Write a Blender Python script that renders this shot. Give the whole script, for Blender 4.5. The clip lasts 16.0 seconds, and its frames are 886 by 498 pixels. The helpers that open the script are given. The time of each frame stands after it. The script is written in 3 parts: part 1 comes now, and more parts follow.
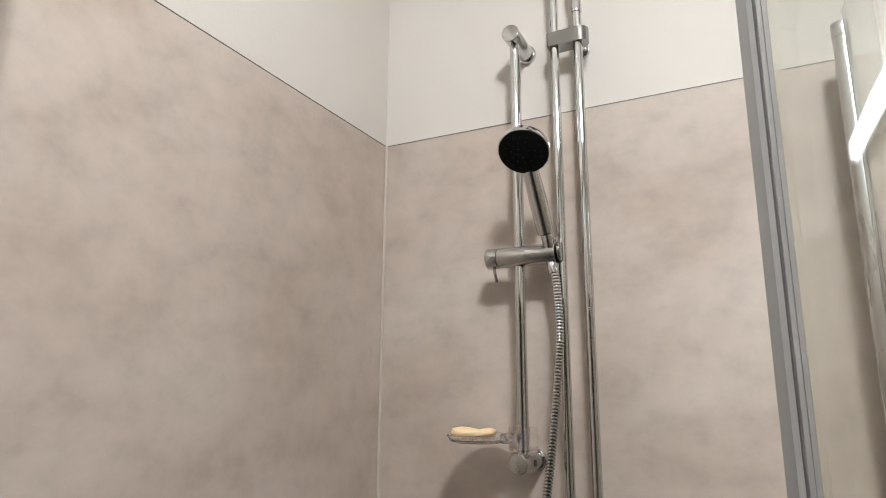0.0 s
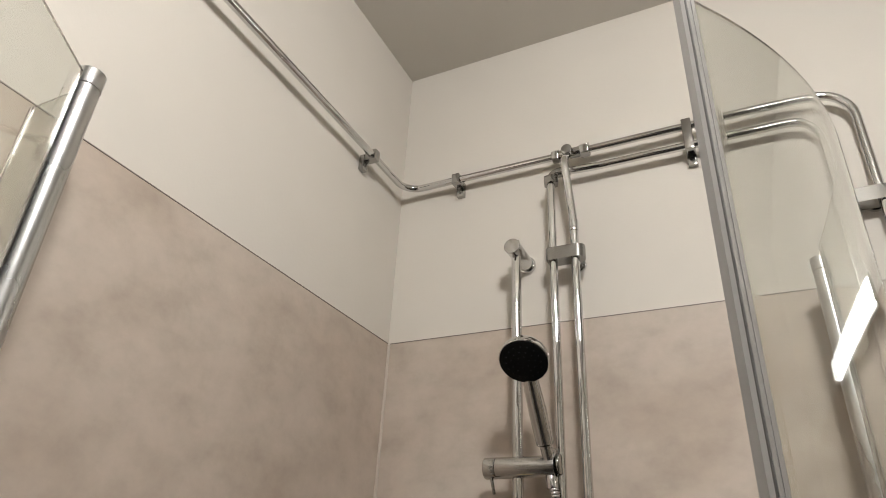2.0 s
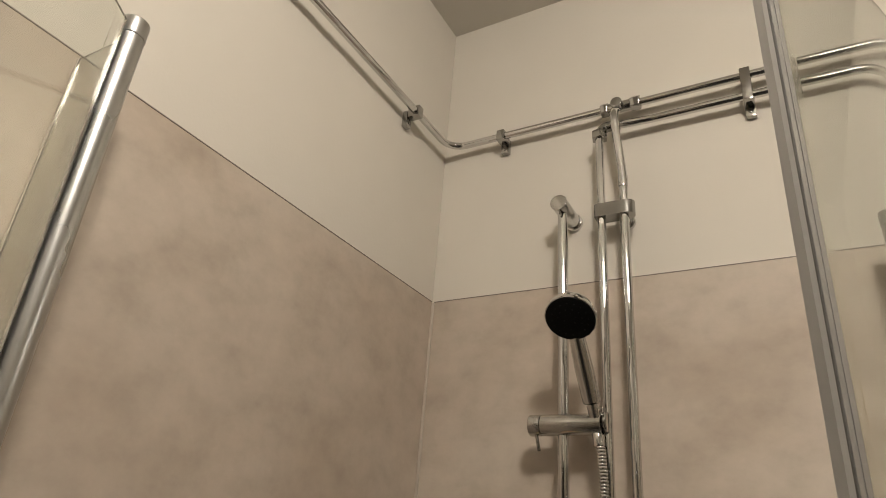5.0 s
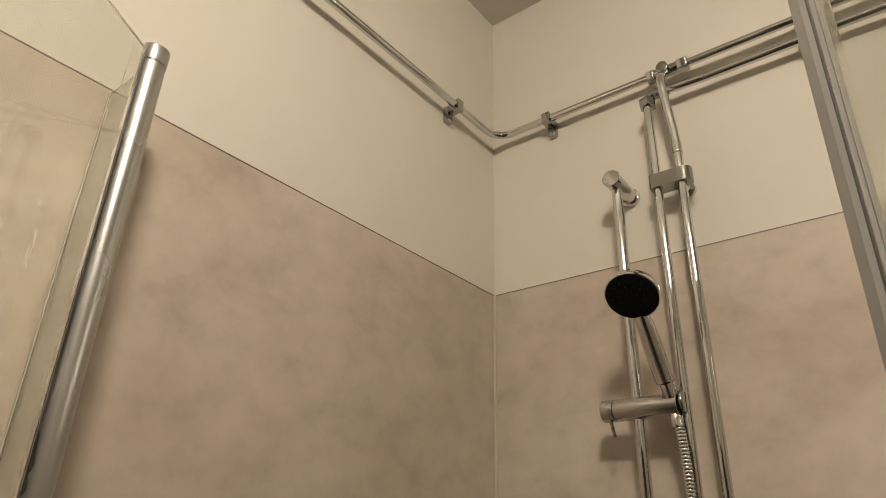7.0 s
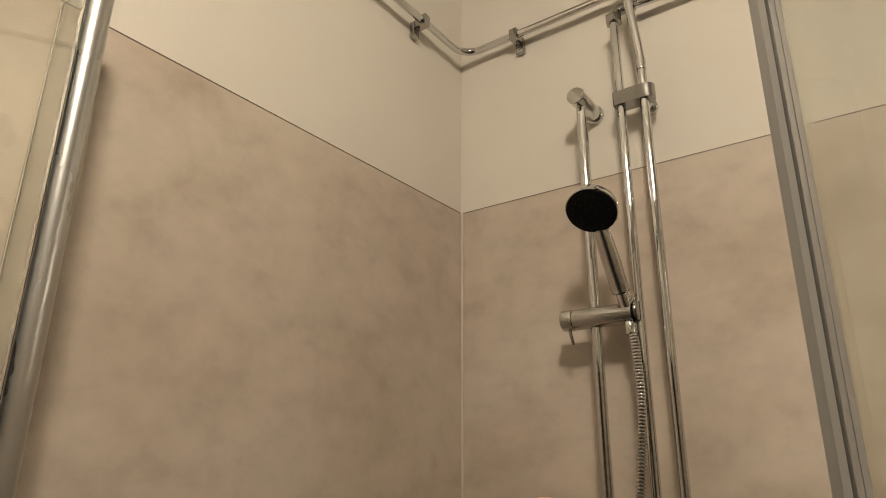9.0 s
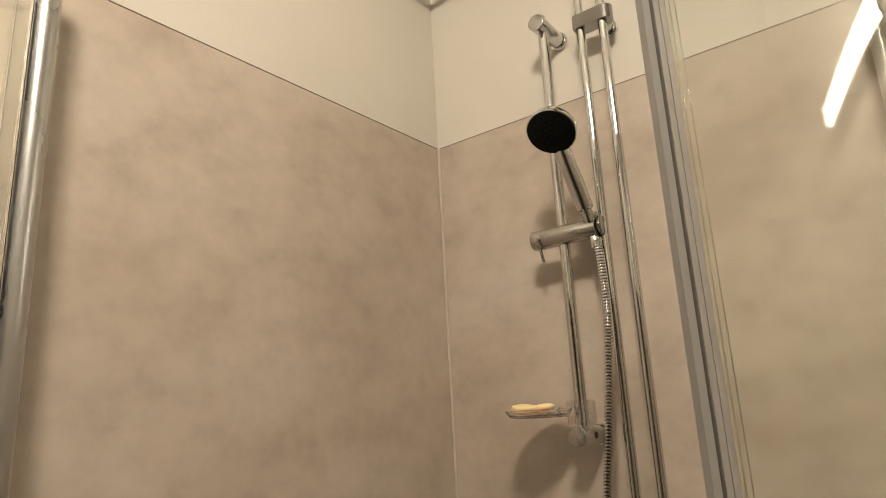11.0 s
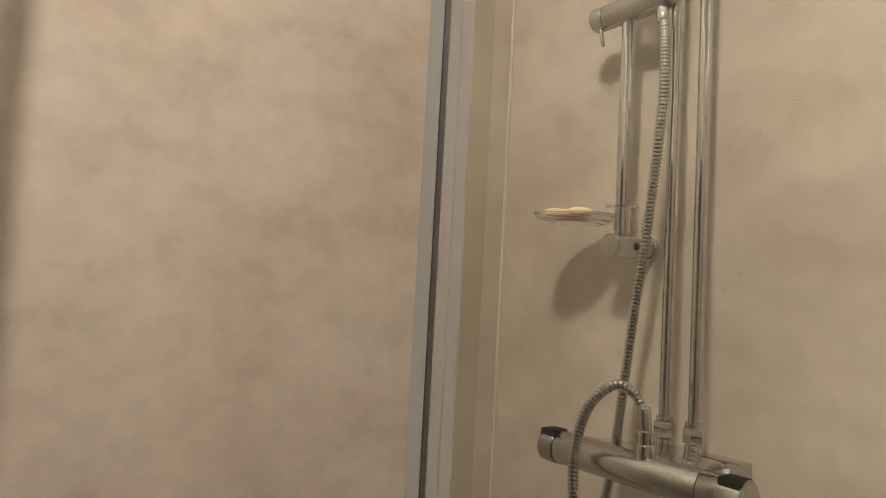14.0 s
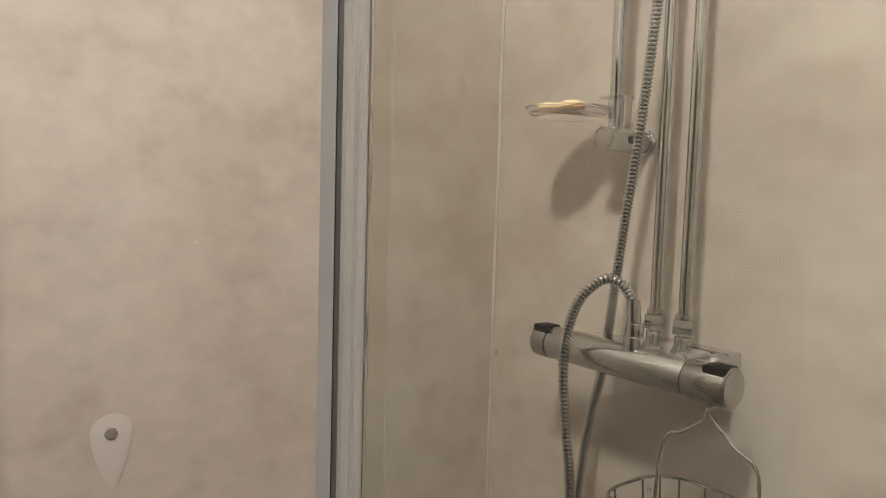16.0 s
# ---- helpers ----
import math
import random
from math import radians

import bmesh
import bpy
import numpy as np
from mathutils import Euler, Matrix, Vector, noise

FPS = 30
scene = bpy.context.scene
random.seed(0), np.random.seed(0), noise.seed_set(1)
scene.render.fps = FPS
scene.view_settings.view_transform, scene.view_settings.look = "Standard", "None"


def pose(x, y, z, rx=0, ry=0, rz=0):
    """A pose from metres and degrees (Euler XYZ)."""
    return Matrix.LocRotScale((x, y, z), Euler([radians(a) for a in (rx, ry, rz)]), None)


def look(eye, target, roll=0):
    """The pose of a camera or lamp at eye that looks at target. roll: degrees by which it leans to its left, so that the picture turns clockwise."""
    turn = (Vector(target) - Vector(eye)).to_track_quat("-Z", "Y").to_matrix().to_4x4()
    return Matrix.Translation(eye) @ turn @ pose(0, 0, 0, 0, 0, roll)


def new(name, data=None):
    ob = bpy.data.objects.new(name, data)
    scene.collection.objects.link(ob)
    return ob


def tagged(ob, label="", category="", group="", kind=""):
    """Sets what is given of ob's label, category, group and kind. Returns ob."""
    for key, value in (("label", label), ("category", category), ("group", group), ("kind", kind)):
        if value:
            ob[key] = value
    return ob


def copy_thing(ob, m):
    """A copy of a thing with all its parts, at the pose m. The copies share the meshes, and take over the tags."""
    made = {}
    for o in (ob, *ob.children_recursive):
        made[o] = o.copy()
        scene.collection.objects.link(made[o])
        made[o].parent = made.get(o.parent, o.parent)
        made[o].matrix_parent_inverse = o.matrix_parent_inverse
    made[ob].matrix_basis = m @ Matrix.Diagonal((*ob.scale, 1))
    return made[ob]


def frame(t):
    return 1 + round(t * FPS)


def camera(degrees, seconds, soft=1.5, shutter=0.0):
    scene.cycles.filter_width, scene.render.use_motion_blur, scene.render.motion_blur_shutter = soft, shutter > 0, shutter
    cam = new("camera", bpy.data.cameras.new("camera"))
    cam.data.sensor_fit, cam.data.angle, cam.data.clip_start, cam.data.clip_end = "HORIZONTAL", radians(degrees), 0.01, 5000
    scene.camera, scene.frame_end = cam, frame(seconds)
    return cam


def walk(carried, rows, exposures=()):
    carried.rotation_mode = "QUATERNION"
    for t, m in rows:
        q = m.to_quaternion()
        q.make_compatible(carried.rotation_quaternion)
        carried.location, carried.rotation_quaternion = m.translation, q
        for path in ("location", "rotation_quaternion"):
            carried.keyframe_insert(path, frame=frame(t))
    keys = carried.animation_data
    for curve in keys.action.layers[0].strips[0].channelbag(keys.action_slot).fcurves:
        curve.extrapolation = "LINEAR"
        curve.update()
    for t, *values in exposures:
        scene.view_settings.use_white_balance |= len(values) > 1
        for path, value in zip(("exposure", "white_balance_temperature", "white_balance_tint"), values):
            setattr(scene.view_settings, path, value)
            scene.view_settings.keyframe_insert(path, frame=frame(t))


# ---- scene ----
cam = camera(68.4, 16.0, soft=0.75)
PATH = [
    (0, (0.6460, -1.0188, 1.5243), (-0.2416, 0.7182, 1.9659), 0.31),
    (0.5, (0.6498, -1.0382, 1.5508), (-0.2131, 0.6753, 2.1160), 1.19),
    (1, (0.6522, -1.0448, 1.5499), (-0.1819, 0.6270, 2.2635), 1.90),
    (1.5, (0.6515, -1.0481, 1.5434), (-0.1659, 0.5605, 2.4059), 2.39),
    (2, (0.6543, -1.0551, 1.5492), (-0.1508, 0.5056, 2.5063), 3.11),
    (2.5, (0.6550, -1.0544, 1.5456), (-0.1466, 0.4897, 2.5322), 2.84),
    (3, (0.6494, -1.0607, 1.5451), (-0.1954, 0.4762, 2.5065), 3.47),
    (3.5, (0.6470, -1.0581, 1.5382), (-0.2104, 0.4827, 2.4821), 3.93),
    (4, (0.6388, -1.0617, 1.5447), (-0.2454, 0.4962, 2.4340), 4.74),
    (6.5, (0.6599, -0.9946, 1.5360), (-0.4147, 0.4658, 2.3800), 2.30),
    (7, (0.6672, -0.9949, 1.5395), (-0.4680, 0.4161, 2.3881), 1.79),
    (7.5, (0.6692, -1.0015, 1.5296), (-0.4676, 0.4071, 2.3803), 1.74),
    (8, (0.6738, -0.9993, 1.5203), (-0.4356, 0.4712, 2.2992), 1.67),
    (8.5, (0.6773, -1.0007, 1.5227), (-0.4339, 0.5121, 2.2131), 1.27),
    (11, (0.7594, -0.9925, 1.4656), (-0.4191, 0.5440, 1.9660), -3.10),
    (11.5, (0.7667, -0.9730, 1.4378), (-0.4417, 0.5622, 1.8655), -1.88),
    (12, (0.7835, -0.9704, 1.4279), (-0.3999, 0.5980, 1.8012), -2.11),
    (12.5, (0.8269, -0.9393, 1.4448), (-0.3845, 0.6321, 1.6961), 0.70),
    (13, (0.8210, -0.8466, 1.4094), (-0.5178, 0.6186, 1.6560), 0.07),
    (13.5, (0.8116, -0.8041, 1.3475), (-0.6760, 0.4990, 1.6455), 1.86),
    (14, (0.8265, -0.7585, 1.3614), (-0.7613, 0.4518, 1.4811), 3.06),
    (14.5, (0.8208, -0.7302, 1.3546), (-0.7700, 0.4818, 1.3707), 3.20),
    (15, (0.8239, -0.7231, 1.3557), (-0.7748, 0.4774, 1.3009), 2.67),
    (15.5, (0.8170, -0.7218, 1.3562), (-0.7888, 0.4690, 1.2972), 2.19),
    (16, (0.8381, -0.7234, 1.3447), (-0.7721, 0.4537, 1.1977), 1.68),
]
EXPOSURES = [
    (0.0, 0.73, 5450, 10),
    (0.5, 0.21, 5550, 10),
    (1.0, 0.16, 5700, 10),
    (1.5, 0.22, 5750, 10),
    (2.0, 0.25, 5850, 10),
    (2.5, 0.05, 6000, 10),
    (3.0, -0.12, 6100, 10),
    (3.5, -0.12, 6250, 10),
    (4.0, -0.10, 6400, 10),
    (6.5, 0.01, 7000, 10),
    (7.0, -0.02, 7150, 10),
    (7.5, -0.05, 7300, 10),
    (8.0, -0.04, 7350, 10),
    (8.5, -0.03, 7350, 10),
    (11.0, 0.44, 7150, 10),
    (11.5, 0.36, 7200, 10),
    (12.0, 0.36, 7150, 10),
    (12.5, 0.37, 6950, 10),
    (13.0, 0.75, 6550, 10),
    (13.5, 0.76, 6450, 10),
    (14.0, 0.73, 6600, 10),
    (14.5, 1.15, 6000, 10),
    (15.0, 1.14, 6000, 10),
    (15.5, 1.10, 5950, 10),
    (16.0, 1.06, 5850, 10),
]
walk(cam, [(t, look(eye, target, roll)) for t, eye, target, roll in PATH], exposures=EXPOSURES)

# ---- light ----
CEILING = 2.70
PANEL_TOP = 2.0
LAMP_GLOW = 136.0
BAR_GLOW = 7.5
world = bpy.data.worlds.new("world")
world.use_nodes = True
world.node_tree.nodes["Background"].inputs[0].default_value = (0.9, 0.85, 0.8, 1)
world.node_tree.nodes["Background"].inputs[1].default_value = 0.02
scene.world = world


# ---- materials ----
def material(name, colour, rough=0.5, metal=0.0, **more):
    m = bpy.data.materials.new(name)
    m.use_nodes = True
    b = m.node_tree.nodes["Principled BSDF"]
    b.inputs["Base Color"].default_value = (*colour, 1)
    b.inputs["Roughness"].default_value = rough
    b.inputs["Metallic"].default_value = metal
    for key, value in more.items():
        b.inputs[key.replace("_", " ")].default_value = value
    return m


def nodes_of(m):
    t = m.node_tree
    return t, t.nodes["Principled BSDF"]


def coords(t, scale=(1, 1, 1)):
    g = t.nodes.new("ShaderNodeNewGeometry")
    v = t.nodes.new("ShaderNodeMapping")
    v.inputs["Scale"].default_value = scale
    t.links.new(g.outputs["Position"], v.inputs["Vector"])
    return v.outputs["Vector"]


def noise_node(t, vector, scale, detail=4.0, rough=0.55, distort=0.0):
    n = t.nodes.new("ShaderNodeTexNoise")
    n.inputs["Scale"].default_value = scale
    n.inputs["Detail"].default_value = detail
    n.inputs["Roughness"].default_value = rough
    n.inputs["Distortion"].default_value = distort
    t.links.new(vector, n.inputs["Vector"])
    return n.outputs["Fac"]


def ramp(t, fac, stops):
    r = t.nodes.new("ShaderNodeValToRGB")
    e = r.color_ramp.elements
    while len(e) < len(stops):
        e.new(0.5)
    for k, (p, c) in zip(e, stops):
        k.position, k.color = p, (*c, 1)
    t.links.new(fac, r.inputs["Fac"])
    return r.outputs["Color"]


def mix(t, kind, fac, a, b):
    n = t.nodes.new("ShaderNodeMix")
    n.data_type, n.blend_type = "RGBA", kind
    if isinstance(fac, float):
        n.inputs["Factor"].default_value = fac
    else:
        t.links.new(fac, n.inputs["Factor"])
    t.links.new(a, n.inputs["A"])
    t.links.new(b, n.inputs["B"])
    return n.outputs["Result"]


def bump(t, b, height, strength, distance):
    n = t.nodes.new("ShaderNodeBump")
    n.inputs["Strength"].default_value, n.inputs["Distance"].default_value = strength, distance
    t.links.new(height, n.inputs["Height"])
    t.links.new(n.outputs["Normal"], b.inputs["Normal"])


def rough_from(t, b, fac, low, high):
    n = t.nodes.new("ShaderNodeMapRange")
    n.inputs["To Min"].default_value, n.inputs["To Max"].default_value = low, high
    t.links.new(fac, n.inputs["Value"])
    t.links.new(n.outputs["Result"], b.inputs["Roughness"])


def laminate():
    m = material("concrete_laminate", (0.33, 0.29, 0.26), 0.42)
    t, b = nodes_of(m)
    big = noise_node(t, coords(t, (0.85, 0.85, 1.5)), 3.4, 3, 0.5)
    cloud = noise_node(t, coords(t, (0.95, 0.95, 1.3)), 11, 7, 0.60)
    fine = noise_node(t, coords(t, (1, 1, 1.25)), 26, 6, 0.58)
    grain = noise_node(t, coords(t), 420, 3, 0.6)
    base = ramp(t, big, [(0.32, (0.392, 0.322, 0.258)), (0.52, (0.448, 0.380, 0.312)), (0.70, (0.475, 0.414, 0.346))])
    over = ramp(t, cloud, [(0.28, (0.385, 0.375, 0.365)), (0.46, (0.485, 0.484, 0.482)), (0.56, (0.52, 0.52, 0.52)), (0.74, (0.59, 0.59, 0.587))])
    c = mix(t, "OVERLAY", 0.65, base, over)
    spots = ramp(t, fine, [(0.30, (0.435, 0.431, 0.426)), (0.5, (0.505, 0.505, 0.505)), (0.70, (0.555, 0.555, 0.555))])
    c = mix(t, "OVERLAY", 0.5, c, spots)
    t.links.new(c, b.inputs["Base Color"])
    rough_from(t, b, fine, 0.48, 0.62)
    bump(t, b, grain, 0.12, 0.0006)
    return m


def paint(name, colour, grain=160):
    m = material(name, colour, 0.75)
    t, b = nodes_of(m)
    big = noise_node(t, coords(t), 2.2, 3)
    fine = noise_node(t, coords(t), grain, 3, 0.6)
    lo, hi = tuple(c * 0.94 for c in colour), tuple(min(1, c * 1.03) for c in colour)
    t.links.new(ramp(t, big, [(0.3, lo), (0.7, hi)]), b.inputs["Base Color"])
    bump(t, b, fine, 0.25, 0.0008)
    return m


def chrome():
    m = material("chrome", (0.62, 0.62, 0.612), 0.06, 1.0)
    t, b = nodes_of(m)
    smear = noise_node(t, coords(t), 30, 4, 0.6)
    rough_from(t, b, smear, 0.02, 0.07)
    return m


def satin(name, colour, low, high, metal=1.0):
    m = material(name, colour, low, metal)
    t, b = nodes_of(m)
    rough_from(t, b, noise_node(t, coords(t, (1, 1, 0.35)), 14, 4, 0.6), low, high)
    return m


def glass(name, colour, ior=1.45, rough=0.0):
    return material(name, colour, rough, 0.0, Transmission_Weight=1.0, IOR=ior)


def glow(name, colour, strength):
    m = material(name, (0.9, 0.9, 0.88), 0.5)
    t, b = nodes_of(m)
    b.inputs["Emission Color"].default_value = (*colour, 1)
    b.inputs["Emission Strength"].default_value = strength
    return m


LAMINATE = laminate()
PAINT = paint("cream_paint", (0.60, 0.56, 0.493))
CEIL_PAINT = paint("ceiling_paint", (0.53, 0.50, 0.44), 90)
FLOOR = paint("grey_vinyl", (0.09, 0.085, 0.08), 60)
SILICONE = material("silicone", (0.475, 0.415, 0.348), 0.5)
EDGE = material("panel_edge", (0.20, 0.17, 0.145), 0.5)
CHROME = chrome()
DULL_CHROME = satin("dull_chrome", (0.38, 0.375, 0.36), 0.06, 0.16)
BRUSHED = satin("brushed_steel", (0.50, 0.49, 0.47), 0.15, 0.25)
ALU = satin("satin_aluminium", (0.50, 0.50, 0.485), 0.22, 0.34)
GREY_CHROME = satin("grey_chrome", (0.33, 0.325, 0.31), 0.14, 0.24)
GAP = material("gap_shade", (0.065, 0.058, 0.05), 0.55)
DARK_SEAL = material("dark_rubber", (0.018, 0.015, 0.012), 0.5)
CLEAR_SEAL = glass("clear_vinyl", (0.96, 0.96, 0.94), 1.08, 0.2)
VINYL = material("milky_vinyl", (0.66, 0.65, 0.62), 0.25, 0.0, Transmission_Weight=0.75, IOR=1.4)
SEAL_GREY = material("grey_vinyl_seal", (0.36, 0.345, 0.32), 0.35, 0.0, Transmission_Weight=0.3, IOR=1.4)
GLASS = glass("shower_glass", (0.845, 0.86, 0.822), 1.5)
# fixed panes: darker grey-green tint than the doors
FIXED_GLASS = glass("dark_tinted_glass", (0.70, 0.715, 0.665), 1.5)
CLEAR = material("clear_plastic", (0.975, 0.95, 0.935), 0.10, 0.0, Transmission_Weight=0.97, IOR=1.06)
BLACK = material("black_rubber", (0.004, 0.004, 0.004), 0.55, 0.0, Specular_IOR_Level=0.12)
BLACK_GLOSS = material("black_plastic", (0.012, 0.010, 0.009), 0.18)
WHITE = material("white_plastic", (0.66, 0.63, 0.57), 0.45)
PEG = material("grey_plastic", (0.19, 0.162, 0.135), 0.6)
MILKY = material("milky_plastic", (0.46, 0.408, 0.35), 0.5)
SOAP = material("soap", (0.86, 0.64, 0.36), 0.5, 0.0, Subsurface_Weight=0.2)
LAMP = glow("lamp_diffuser", (1.0, 0.92, 0.82), LAMP_GLOW)
BAR = glow("bar_diffuser", (1.0, 0.95, 0.88), BAR_GLOW)
WATER = glass("water", (1, 1, 1), 1.33)

# ---- building helpers ----
BASE = {}


def smooth(bm, angle=35):
    for f in bm.faces:
        f.smooth = True
    bm.normal_update()
    for e in bm.edges:
        if len(e.link_faces) == 2 and e.calc_face_angle(0) > radians(angle):
            e.smooth = False


def thing(name, base, label, category, group="", kind=""):
    ob = new(name)
    ob.location = base
    ob.empty_display_size = 0.02
    BASE[ob.name] = Vector(base)
    return tagged(ob, label, category, group, kind)


def part(name, bm, mat, parent, label="", shadow=True):
    """Links a bmesh in world places as one mesh under a thing or a part."""
    base = BASE[parent.name]
    bmesh.ops.translate(bm, verts=bm.verts, vec=-base)
    smooth(bm)
    me = bpy.data.meshes.new(name)
    bm.to_mesh(me)
    bm.free()
    me.materials.append(mat)
    ob = new(name, me)
    ob.parent = parent
    ob.visible_shadow = shadow
    BASE[ob.name] = base
    return tagged(ob, label)


def solid(name, bm, mat, label, category, group="", kind="", shadow=True):
    """A top-level thing of one mesh, with its origin at the middle of its foot."""
    lo = [min(v.co[i] for v in bm.verts) for i in range(3)]
    hi = [max(v.co[i] for v in bm.verts) for i in range(3)]
    base = Vector(((lo[0] + hi[0]) / 2, (lo[1] + hi[1]) / 2, lo[2]))
    bmesh.ops.translate(bm, verts=bm.verts, vec=-base)
    smooth(bm)
    me = bpy.data.meshes.new(name)
    bm.to_mesh(me)
    bm.free()
    me.materials.append(mat)
    ob = new(name, me)
    ob.location = base
    ob.visible_shadow = shadow
    BASE[ob.name] = base
    return tagged(ob, label, category, group, kind)


def box(lo, hi, bevel=0.0, seg=2, bm=None):
    own = bmesh.new()
    bmesh.ops.create_cube(own, size=1)
    lo, hi = Vector(lo), Vector(hi)
    for v in own.verts:
        v.co = Vector([lo[i] + (v.co[i] + 0.5) * (hi[i] - lo[i]) for i in range(3)])
    if bevel:
        bmesh.ops.bevel(own, geom=list(own.edges), offset=bevel, segments=seg, affect="EDGES", profile=0.5)
    return join(bm, own)


def join(bm, own):
    if bm is None:
        return own
    me = bpy.data.meshes.new("join")
    own.to_mesh(me)
    own.free()
    bm.from_mesh(me)
    bpy.data.meshes.remove(me)
    return bm


def ring(bm, centre, u, v, r, n):
    return [bm.verts.new(centre + (u * math.cos(2 * math.pi * k / n) + v * math.sin(2 * math.pi * k / n)) * r) for k in range(n)]


def sweep(points, radii, n=16, caps=True, bm=None):
    """A round rod along points, with a radius for each point or one for all."""
    bm = bm or bmesh.new()
    pts = [Vector(p) for p in points]
    if isinstance(radii, (int, float)):
        radii = [radii] * len(pts)
    u = None
    rings = []
    last = None
    for i, p in enumerate(pts):
        a, b = pts[max(i - 1, 0)], pts[min(i + 1, len(pts) - 1)]
        d = b - a
        if d.length < 1e-9:
            d = last
        d = d.normalized()
        last = d
        if u is None:
            u = d.orthogonal().normalized()
        u = (u - d * u.dot(d)).normalized()
        rings.append(ring(bm, p, u, d.cross(u), radii[i], n))
    for a, b in zip(rings, rings[1:]):
        for k in range(n):
            bm.faces.new((a[k], a[(k + 1) % n], b[(k + 1) % n], b[k]))
    if caps:
        bm.faces.new(rings[0][::-1])
        bm.faces.new(rings[-1])
    return bm


def rod(a, b, r, n=20, bevel=0.0, bm=None):
    """A straight round rod, with rounded rims where bevel is given."""
    a, b = Vector(a), Vector(b)
    d = (b - a).normalized()
    if not bevel:
        return sweep([a, b], r, n, bm=bm)
    pts = [a + d * bevel * (1 - math.cos(math.pi / 2 * k / 3)) for k in range(4)]
    rad = [r - bevel * (1 - math.sin(math.pi / 2 * k / 3)) for k in range(4)]
    pts2 = [b - d * bevel * (1 - math.cos(math.pi / 2 * k / 3)) for k in range(3, -1, -1)]
    return sweep(pts + pts2, rad + rad[::-1], n, bm=bm)


def extrude(outline, z0, z1, bm=None):
    """A prism over an outline in plan."""
    bm = bm or bmesh.new()
    low = [bm.verts.new((x, y, z0)) for x, y in outline]
    top = [bm.verts.new((x, y, z1)) for x, y in outline]
    n = len(low)
    for k in range(n):
        bm.faces.new((low[k], low[(k + 1) % n], top[(k + 1) % n], top[k]))
    bm.faces.new(low[::-1])
    bm.faces.new(top)
    bmesh.ops.recalc_face_normals(bm, faces=bm.faces)
    return bm


def curve(points, steps=10):
    """A smooth line through points (Catmull-Rom)."""
    p = [Vector(q) for q in points]
    p = [2 * p[0] - p[1]] + p + [2 * p[-1] - p[-2]]
    out = []
    for i in range(1, len(p) - 2):
        a, b, c, d = p[i - 1:i + 3]
        for k in range(steps):
            t = k / steps
            out.append(0.5 * (2 * b + (c - a) * t + (2 * a - 5 * b + 4 * c - d) * t * t + (3 * b - a - 3 * c + d) * t ** 3))
    out.append(p[-2])
    return out


def bent(points, radius, steps=8):
    """A line of straight legs with round bends of that radius."""
    p = [Vector(q) for q in points]
    out = [p[0]]
    for a, b, c in zip(p, p[1:], p[2:]):
        u, w = (a - b).normalized(), (c - b).normalized()
        half = u.angle(w) / 2
        cut = min(radius / math.tan(half), 0.48 * (a - b).length, 0.48 * (c - b).length)
        s, e = b + u * cut, b + w * cut
        r = cut * math.tan(half)
        o = b + (u + w).normalized() * (r / math.sin(half))
        axis = (s - o).cross(e - o).normalized()
        whole = (s - o).angle(e - o)
        for k in range(steps + 1):
            out.append(o + Matrix.Rotation(whole * k / steps, 3, axis) @ (s - o))
    out.append(p[-1])
    return out


# ---- the room ----
ROOM_X, ROOM_Y = 2.40, -2.60


